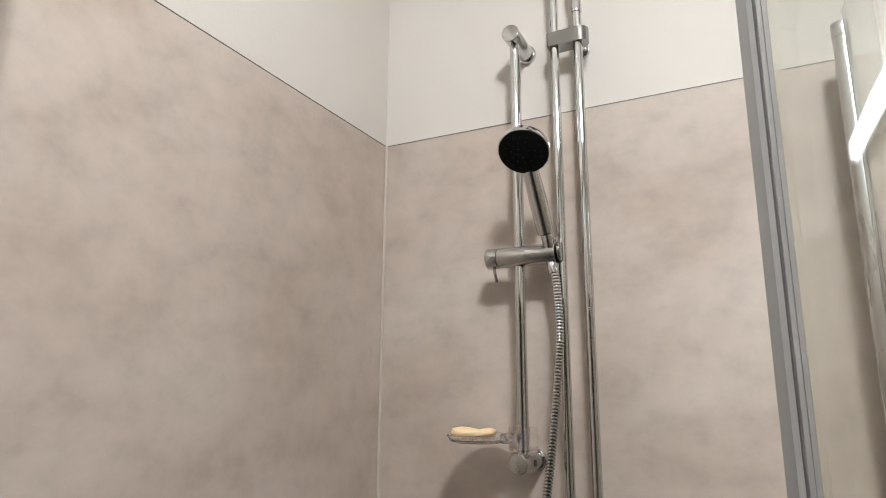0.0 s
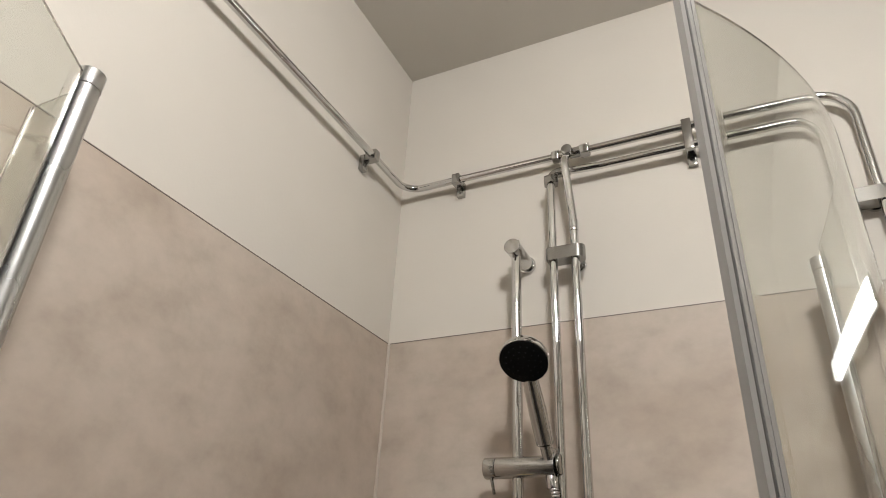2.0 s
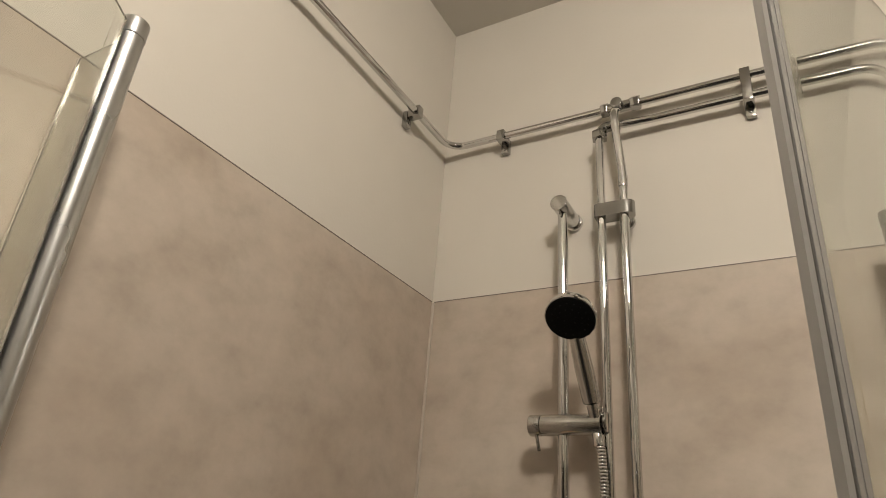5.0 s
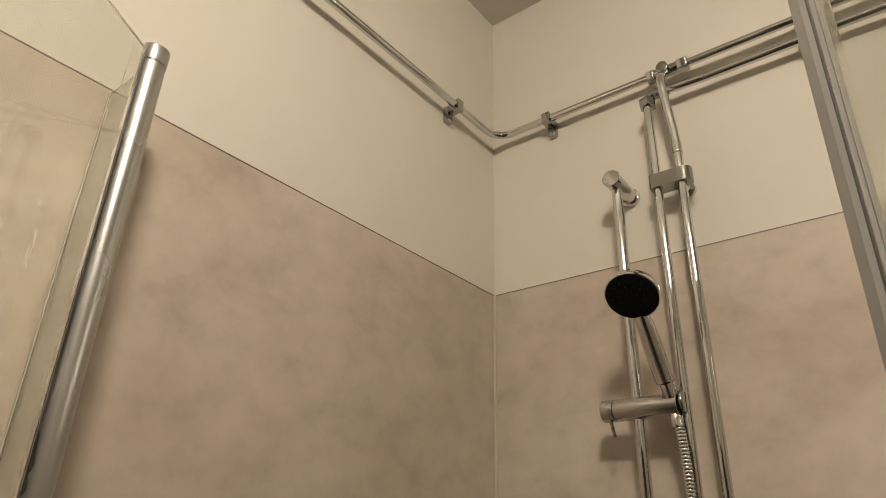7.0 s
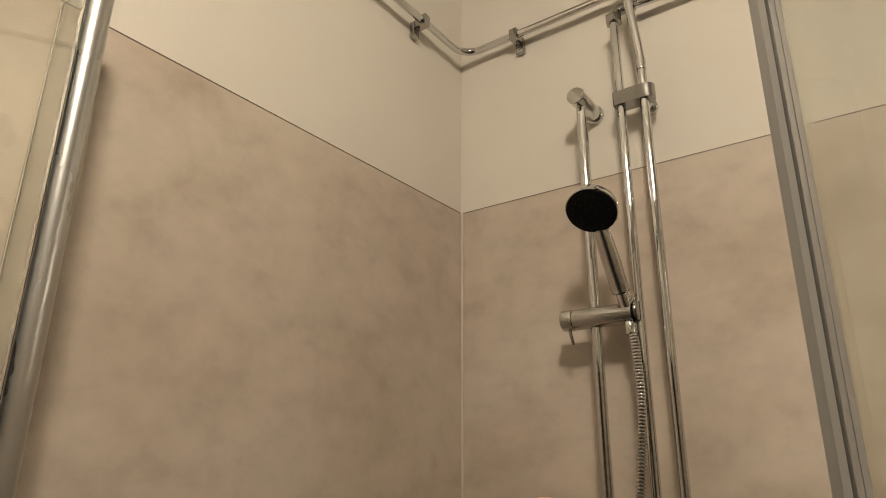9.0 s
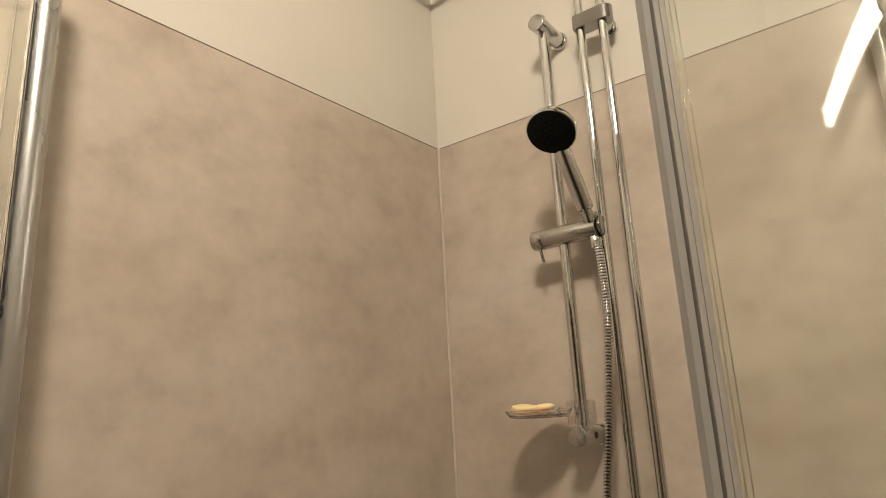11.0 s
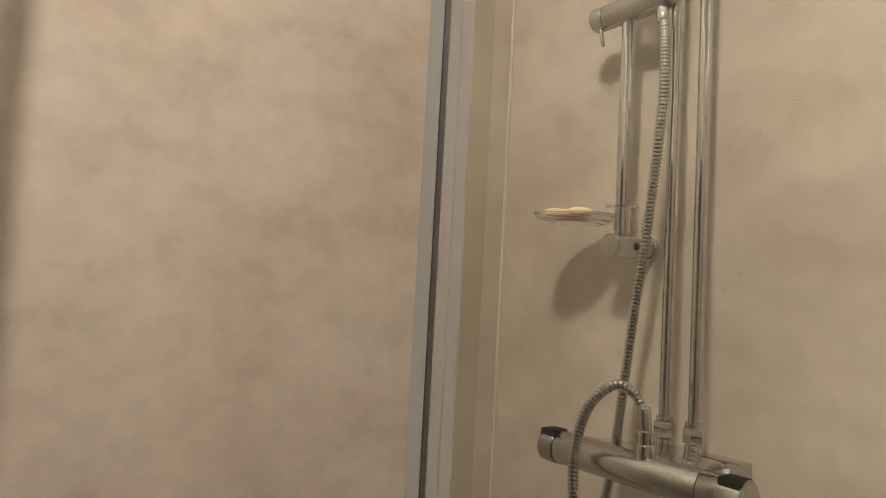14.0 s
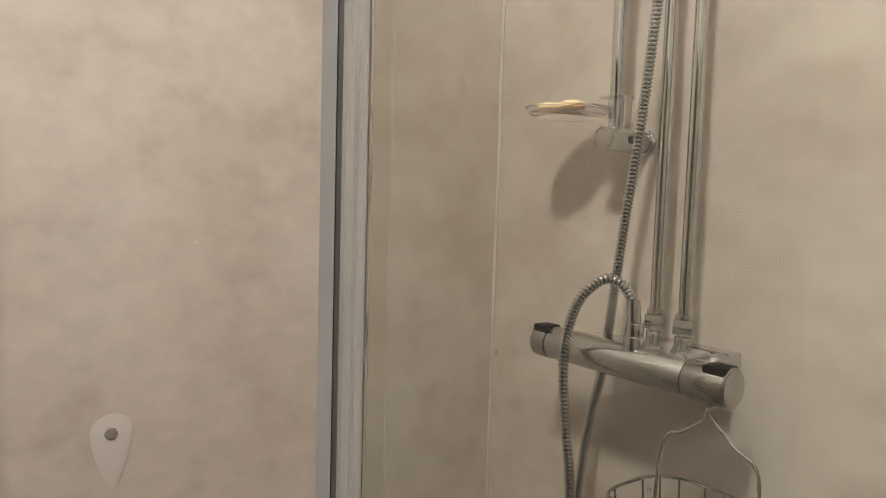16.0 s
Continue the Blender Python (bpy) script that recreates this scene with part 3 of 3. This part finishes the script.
# ---- soap dish and soap ----
def soap_dish():
    z = 1.463
    d = thing("soap_dish", (0.25, -0.08, z - 0.012), "clear plastic soap dish clamped on the rail", "soap dish")
    bm = bmesh.new()
    n = 28
    loops = []
    for rad, zz in ((0.0215, z - 0.017), (0.0215, z + 0.017), (0.0098, z + 0.017), (0.0098, z - 0.017)):
        loops.append(ring(bm, Vector((RAIL_X, RAIL_Y, zz)), Vector((1, 0, 0)), Vector((0, 1, 0)), rad, n))
    for a, b in zip(loops, loops[1:] + loops[:1]):
        for k in range(n):
            bm.faces.new((a[k], a[(k + 1) % n], b[(k + 1) % n], b[k]))
    part("clamp", bm, CLEAR, d)
    cx, cy, rx, ry = 0.2340, -0.086, 0.0475, 0.060
    bm = bmesh.new()
    prof = ((0.0, -0.006), (0.70, -0.0058), (0.90, -0.003), (0.985, 0.003), (1.0, 0.0045), (0.97, 0.0045), (0.93, 0.001), (0.86, -0.0008), (0.6, -0.0030), (0.0, -0.0032))
    loops = []
    for s, h in prof:
        loops.append([bm.verts.new((cx + rx * s * math.cos(w), cy + ry * s * math.sin(w), z + h)) for w in np.linspace(0, 2 * math.pi, 36, endpoint=False)] if s else [bm.verts.new((cx, cy, z + h))])
    for a, b in zip(loops, loops[1:]):
        for k in range(36):
            if len(a) == 1:
                bm.faces.new((a[0], b[k], b[(k + 1) % 36]))
            elif len(b) == 1:
                bm.faces.new((a[k], a[(k + 1) % 36], b[0]))
            else:
                bm.faces.new((a[k], a[(k + 1) % 36], b[(k + 1) % 36], b[k]))
    part("tray", bm, CLEAR, d)
    edge = [(cx + rx * 0.985 * math.cos(w), cy + ry * 0.985 * math.sin(w), z + 0.0050) for w in np.linspace(0, 2 * math.pi, 49)]
    part("rim", sweep(edge, 0.0016, 8), CLEAR, d, "rounded clear rim")
    part("arm", box((0.268, -0.092, z - 0.006), (0.281, -0.044, z + 0.0085), 0.002), CLEAR, d)
    for k in range(5):
        x = cx - 0.03 + 0.015 * k
        part("rib", rod((x, cy - 0.028, z - 0.0012), (x, cy + 0.028, z - 0.0012), 0.0018, 8), CLEAR, d)
    # worn bar of soap: two lobes with a dip between them and a rough skin
    bm = bmesh.new()
    bmesh.ops.create_icosphere(bm, subdivisions=4, radius=1)
    sq = lambda a, p: math.copysign(abs(a) ** p, a)
    for v in bm.verts:
        x, y, zz = v.co
        waist = math.exp(-((x - 0.15) / 0.34) ** 2)
        skin = 1 + 0.07 * noise.noise(v.co * 2.6) + 0.03 * noise.noise(v.co * 8)
        top = (1 - 0.42 * waist) if zz > 0 else 1 - 0.1 * waist
        v.co = Vector((0.2235 + sq(x, 0.8) * 0.0345 * skin, -0.087 + sq(y, 0.8) * 0.025 * (1 - 0.2 * waist) * skin, z + 0.0085 + sq(zz, 0.75) * 0.0085 * top * skin + 0.0022 * x * x))
    solid("soap", bm, SOAP, "worn pale yellow bar of soap in the clear dish", "soap")


soap_dish()


# ---- wire basket under the mixer ----
def wire_basket():
    b = thing("wire_basket", (0.452, -0.085, 0.945), "chrome wire basket hanging from the shower mixer", "basket")
    w = 0.0022
    hook = curve([(0.474, -0.090, MIX_Z - 0.012), (0.475, -0.108, MIX_Z - 0.0235), (0.476, -0.120, MIX_Z - 0.024), (0.474, -0.119, MIX_Z - 0.033), (0.472, -0.113, MIX_Z - 0.030), (0.474, -0.110, MIX_Z - 0.024)], 6)
    part("hook", sweep(hook, w, 10), CHROME, b)
    right = [(0.473, -0.115, 1.138), (0.479, -0.115, 1.132), (0.491, -0.116, 1.122), (0.501, -0.116, 1.113), (0.513, -0.117, 1.107), (0.525, -0.118, 1.102), (0.532, -0.119, 1.089), (0.534, -0.120, 1.06), (0.533, -0.120, 0.99)]
    left = [(0.473, -0.115, 1.138), (0.469, -0.115, 1.128), (0.456, -0.116, 1.117), (0.445, -0.117, 1.109), (0.433, -0.118, 1.104), (0.425, -0.119, 1.090), (0.421, -0.120, 1.06), (0.420, -0.122, 0.99)]
    for line in (right, left):
        part("hanger", sweep(curve(line, 6), w * 0.85, 10), CHROME, b)
    cx, cy, rx, ry = 0.452, -0.085, 0.094, 0.070
    for z, k in ((1.014, 1.0), (0.950, 0.94)):
        loop = []
        for i in range(57):
            q = 2 * math.pi * i / 56
            loop.append((cx + rx * k * math.copysign(abs(math.cos(q)) ** 0.6, math.cos(q)), cy + ry * k * math.copysign(abs(math.sin(q)) ** 0.6, math.sin(q)), z + (0.012 * max(0, -math.sin(q)) ** 4 if k == 1 else 0)))
        part("rail", sweep(loop, 0.0021, 8), CHROME, b)
    for i in range(16):
        q = 2 * math.pi * (i + 0.5) / 16
        e = [(cx + rx * k * math.copysign(abs(math.cos(q)) ** 0.6, math.cos(q)), cy + ry * k * math.copysign(abs(math.sin(q)) ** 0.6, math.sin(q)), z) for z, k in ((1.014, 1.0), (0.950, 0.94))]
        part("wire", rod(e[0], e[1], 0.0013, 8), CHROME, b)
    for i in range(9):
        x = cx - 0.072 + 0.018 * i
        part("wire", rod((x, cy - ry * 0.9, 0.949), (x, cy + ry * 0.9, 0.949), 0.0013, 8), CHROME, b)


wire_basket()


# ---- shower screen: two posts, two narrow fixed panes, two curved doors ----
TOP, FOOT = 1.995, 0.001
HINGE = Vector((0.7655, -0.0905))
CENTRE, ROUND = Vector((0.2435, -0.272)), 0.539
END = -41.4


def door_line(n=40):
    """The plan of one closed door from its post to its free edge."""
    pts = [Vector((HINGE.x + 0.002, HINGE.y - 0.016)), Vector((0.774, -0.18))]
    for k in range(n + 1):
        q = radians(END * k / n)
        pts.append(CENTRE + Vector((math.cos(q), math.sin(q))) * ROUND)
    return pts


def offset(line, d):
    out = []
    for i, p in enumerate(line):
        t = (line[min(i + 1, len(line) - 1)] - line[max(i - 1, 0)]).normalized()
        out.append(p + Vector((-t.y, t.x)) * d)
    return out


def lengthen(line, a, b):
    """The stretch of a line between lengths a and b, measured back from its end."""
    total = sum((q - p).length for p, q in zip(line, line[1:]))
    n = max(2, int((b - a) / 0.012) + 1)
    out = []
    for k in range(n):
        want, s = total - b + (b - a) * k / (n - 1), 0.0
        for p, q in zip(line, line[1:]):
            l = (q - p).length
            if want <= s + l or q is line[-1]:
                out.append(p + (q - p) * ((want - s) / l))
                break
            s += l
    return out


def screen_side(m, label_state, door_top):
    """Post, fixed pane and door in the plan of the side by wall y = 0; m maps plan points into the room, for the door by its own turn."""
    post_map, door_map = m
    both = lambda f, pts: [tuple(f(p)) for p in pts]
    post = thing("screen_post", (*post_map(HINGE), FOOT), "satin aluminium round corner post of a shower screen, speckled with drops", "post", "posts of the shower screen")
    x, y = post_map(HINGE)
    part("tube", rod((x, y, FOOT), (x, y, TOP - 0.009), 0.0137, 32), ALU, post)
    part("cap", rod((x, y, TOP - 0.0085), (x, y, TOP + 0.012), 0.0143, 32, 0.0012), ALU, post, "bright aluminium cap")
    # fixed pane between wall and post
    pane = thing("fixed_pane", (*post_map(Vector((HINGE.x, -0.045))), FOOT), "narrow fixed glass pane between wall and post", "glass pane", "fixed panes of the shower screen")
    hx = HINGE.x
    part("pane", extrude(both(post_map, [Vector((hx - 0.003, -0.0035)), Vector((hx + 0.003, -0.0035)), Vector((hx + 0.003, -0.0755)), Vector((hx - 0.003, -0.0755))]), FOOT, TOP - 0.004), FIXED_GLASS, pane, shadow=False)
    part("sealing_bead", extrude(both(post_map, [Vector((hx - 0.0038, -0.0004)), Vector((hx + 0.0038, -0.0004)), Vector((hx + 0.0038, -0.0033)), Vector((hx - 0.0038, -0.0033))]), FOOT, TOP - 0.004), SILICONE, pane)
    door = thing("shower_door", (*post_map(HINGE), FOOT), label_state, "shower door", "curved doors of the shower screen")
    line = door_line()
    whole = sum((q - p).length for p, q in zip(line, line[1:]))
    body = lengthen(line, 0.012, whole - 0.003)
    part("glass", extrude(both(door_map, offset(body, 0.003) + offset(body, -0.003)[::-1]), FOOT + 0.01, door_top), GLASS, door, "clear curved glass", shadow=False)
    total = sum((q - p).length for p, q in zip(line, line[1:]))
    # hinge lip along the post, with a thin dark gap
    strip = lengthen(line, total - 0.016, total - 0.0025)
    part("hinge_lip", extrude(both(door_map, offset(strip, 0.0034) + offset(strip, 0.0046)[::-1]), FOOT + 0.008, door_top - 0.004), CLEAR, door, "clear vinyl hinge lip", shadow=False)
    strip = lengthen(line, total - 0.0022, total - 0.0004)
    part("hinge_seal", extrude(both(door_map, offset(strip, 0.0019) + offset(strip, -0.0019)[::-1]), FOOT + 0.008, door_top - 0.006), DARK_SEAL, door, "dark hinge seal")
    # closing profile at the free edge: milky vinyl lip, dark gap, ribbed vinyl, clear fin
    strip = lengthen(line, -0.0034, 0.0014)
    part("magnet_seal", extrude(both(door_map, offset(strip, 0.0036) + offset(strip, -0.0036)[::-1]), FOOT + 0.008, door_top), SEAL_GREY, door, "milky grey vinyl magnet seal")
    # solid dark strip stands in for the shade inside the gap
    strip = lengthen(line, 0.0015, 0.0035)
    part("gap", extrude(both(door_map, offset(strip, 0.0030) + offset(strip, -0.0030)[::-1]), FOOT + 0.008, door_top), GAP, door, "dark strip in place of the shaded gap beside the magnet seal")
    strip = lengthen(line, 0.0036, 0.0074)
    prof = part("closing_profile", extrude(both(door_map, offset(strip, 0.0044) + offset(strip, -0.0044)[::-1]), FOOT + 0.008, door_top + 0.002), VINYL, door)
    for a, b, d in ((0.0075, 0.0116, 0.0050),):
        strip = lengthen(line, a, b)
        part("rib", extrude(both(door_map, offset(strip, d) + offset(strip, -d)[::-1]), FOOT + 0.008, door_top + 0.002), VINYL, prof)
    strip = lengthen(line, 0.0118, 0.0185)
    for d in (0.0034, -0.0050):
        part("clear_fin", extrude(both(door_map, offset(strip, d) + offset(strip, d + 0.0016)[::-1]), FOOT + 0.008, door_top), CLEAR_SEAL, prof, "clear vinyl fin", shadow=False)
    return door


def turned(angle):
    c, s = math.cos(radians(angle)), math.sin(radians(angle))
    return lambda p: Vector((HINGE.x + c * (p.x - HINGE.x) - s * (p.y - HINGE.y), HINGE.y + s * (p.x - HINGE.x) + c * (p.y - HINGE.y)))


same_place = lambda p: Vector((p.x, p.y))
mirrored = lambda p: Vector((-p.y + 0.0037, -p.x - 0.0061))
OPEN = 54.0
open_turn = turned(OPEN)
screen_side((same_place, same_place), "closed curved glass shower door with milky vinyl closing profile", 2.015)
screen_side((mirrored, lambda p: mirrored(open_turn(p))), "curved glass shower door swung open on its post", TOP)


# ---- small things ----
def wall_hook():
    y, z = -0.590, 1.060
    h = thing("wall_hook", (0, y, z - 0.074), "off-white plastic hook stuck on the laminate panel", "hook")
    out = []
    for k in range(36):
        q = 2 * math.pi * k / 36
        s, c = math.sin(q), math.cos(q)
        out.append((y + 0.0235 * c * (1 if s > 0 else 1 - 0.55 * (-s) ** 1.5), z + (0.022 * s if s > 0 else 0.074 * s)))
    bm = bmesh.new()
    low = [bm.verts.new((0.0005, a, b)) for a, b in out]
    top = [bm.verts.new((0.0011, y + (a - y) * 0.90, z + (b - z) * 0.90)) for a, b in out]
    for k in range(36):
        bm.faces.new((low[k], low[(k + 1) % 36], top[(k + 1) % 36], top[k]))
    bm.faces.new(top)
    bm.faces.new(low[::-1])
    bmesh.ops.recalc_face_normals(bm, faces=bm.faces)
    part("plate", bm, MILKY, h)
    part("peg", rod((0.0008, y - 0.001, z - 0.002), (0.0024, y - 0.001, z - 0.002), 0.0072, 20, 0.0007), PEG, h, "")


wall_hook()


def door_knob():
    q = radians(-19.2)
    n = Vector((math.cos(q), math.sin(q), 0))
    p = Vector((CENTRE.x, CENTRE.y, 1.300)) + n * (ROUND + 0.0032)
    k = thing("suction_knob", p, "small white plastic knob stuck on the glass door", "knob")
    part("knob", rod(p + n * 0.0025, p + n * 0.010, 0.0055, 18, 0.002), WHITE, k)
    part("foot", rod(p + n * 0.0003, p + n * 0.0024, 0.0085, 20, 0.0008), CLEAR, k)


door_knob()


def drops():
    """Water drops left on the glass-side panel and on the posts, and beads that draw the hose's reflection on the
    mixer.
    """
    rng = random.Random(7)
    bm = bmesh.new()

    def blob(p, n, r, tall):
        n = Vector(n).normalized()
        u = n.orthogonal().normalized()
        w = n.cross(u)
        rows = []
        for k, (h, s) in enumerate(((0, 1), (0.35, 0.88), (0.6, 0.5))):
            rows.append([bm.verts.new(Vector(p) + n * r * h + Vector((0, 0, 0)) + Vector([(u * math.cos(a) + w * math.sin(a))[i] * r * s * (tall if i == 2 else 1) for i in range(3)])) for a in np.linspace(0, 2 * math.pi, 8, endpoint=False)])
        for a, b in zip(rows, rows[1:]):
            for k in range(8):
                bm.faces.new((a[k], a[(k + 1) % 8], b[(k + 1) % 8], b[k]))
        bm.faces.new(rows[-1])

    for _ in range(150):
        blob((0.0002, -rng.uniform(0.25, 1.0), rng.choice((rng.uniform(1.2, 1.75), rng.uniform(0.9, 1.4)))), (1, 0, 0), rng.uniform(0.0006, 0.0015), rng.uniform(1, 1.6))
    for _ in range(70):
        blob((rng.uniform(0.3, 0.75), -0.0002, rng.uniform(0.9, 1.3)), (0, -1, 0), rng.uniform(0.0006, 0.0013), rng.uniform(1, 1.6))
    for post_map in (same_place, mirrored):
        x, y = post_map(HINGE)
        for k in range(26):
            q = rng.uniform(0, 2 * math.pi)
            blob((x + 0.0137 * math.cos(q), y + 0.0137 * math.sin(q), rng.uniform(0.9, 1.9)), (math.cos(q), math.sin(q), 0), rng.uniform(0.001, 0.0024), 1.2)
    for _ in range(60):
        a = rng.uniform(0.3, 2.2)
        x = rng.uniform(0.255, 0.44)
        blob((x, MIX_Y - 0.0218 * math.sin(a), MIX_Z + 0.0218 * math.cos(a)), (0, -math.sin(a), math.cos(a)), rng.uniform(0.0008, 0.002), 1)
    # rows of beads imitate the ribbed hose mirrored in the barrel
    hose_mirror = [(x, 20) for x in np.arange(0.290, 0.43, 0.0030)] + [(x, 74) for x in np.arange(0.290, 0.42, 0.0030)]
    hose_mirror += [(0.290 - 0.013 * math.cos(w), 47 - 27 * math.sin(w)) for w in np.linspace(-1.4, 1.4, 17)]
    for x, a in hose_mirror:
        a = radians(a + rng.uniform(-1.5, 1.5))
        blob((x + rng.uniform(-0.0005, 0.0005), MIX_Y - 0.0209 * math.sin(a), MIX_Z + 0.0209 * math.cos(a)), (0, -math.sin(a), math.cos(a)), rng.uniform(0.0005, 0.0009), 1)
    for _ in range(26):
        q = radians(rng.uniform(-36, -2))
        n = Vector((math.cos(q), math.sin(q), 0))
        blob(Vector((CENTRE.x, CENTRE.y, rng.uniform(0.95, 1.45))) + n * (ROUND - 0.0032), -n, rng.uniform(0.0004, 0.0008), rng.uniform(1, 1.8))
    bmesh.ops.recalc_face_normals(bm, faces=bm.faces)
    solid("water_drops", bm, WATER, "small water drops on panels, glass, posts and mixer, and beads drawing the hose's reflection", "water drops", kind="stuff", shadow=False)


drops()
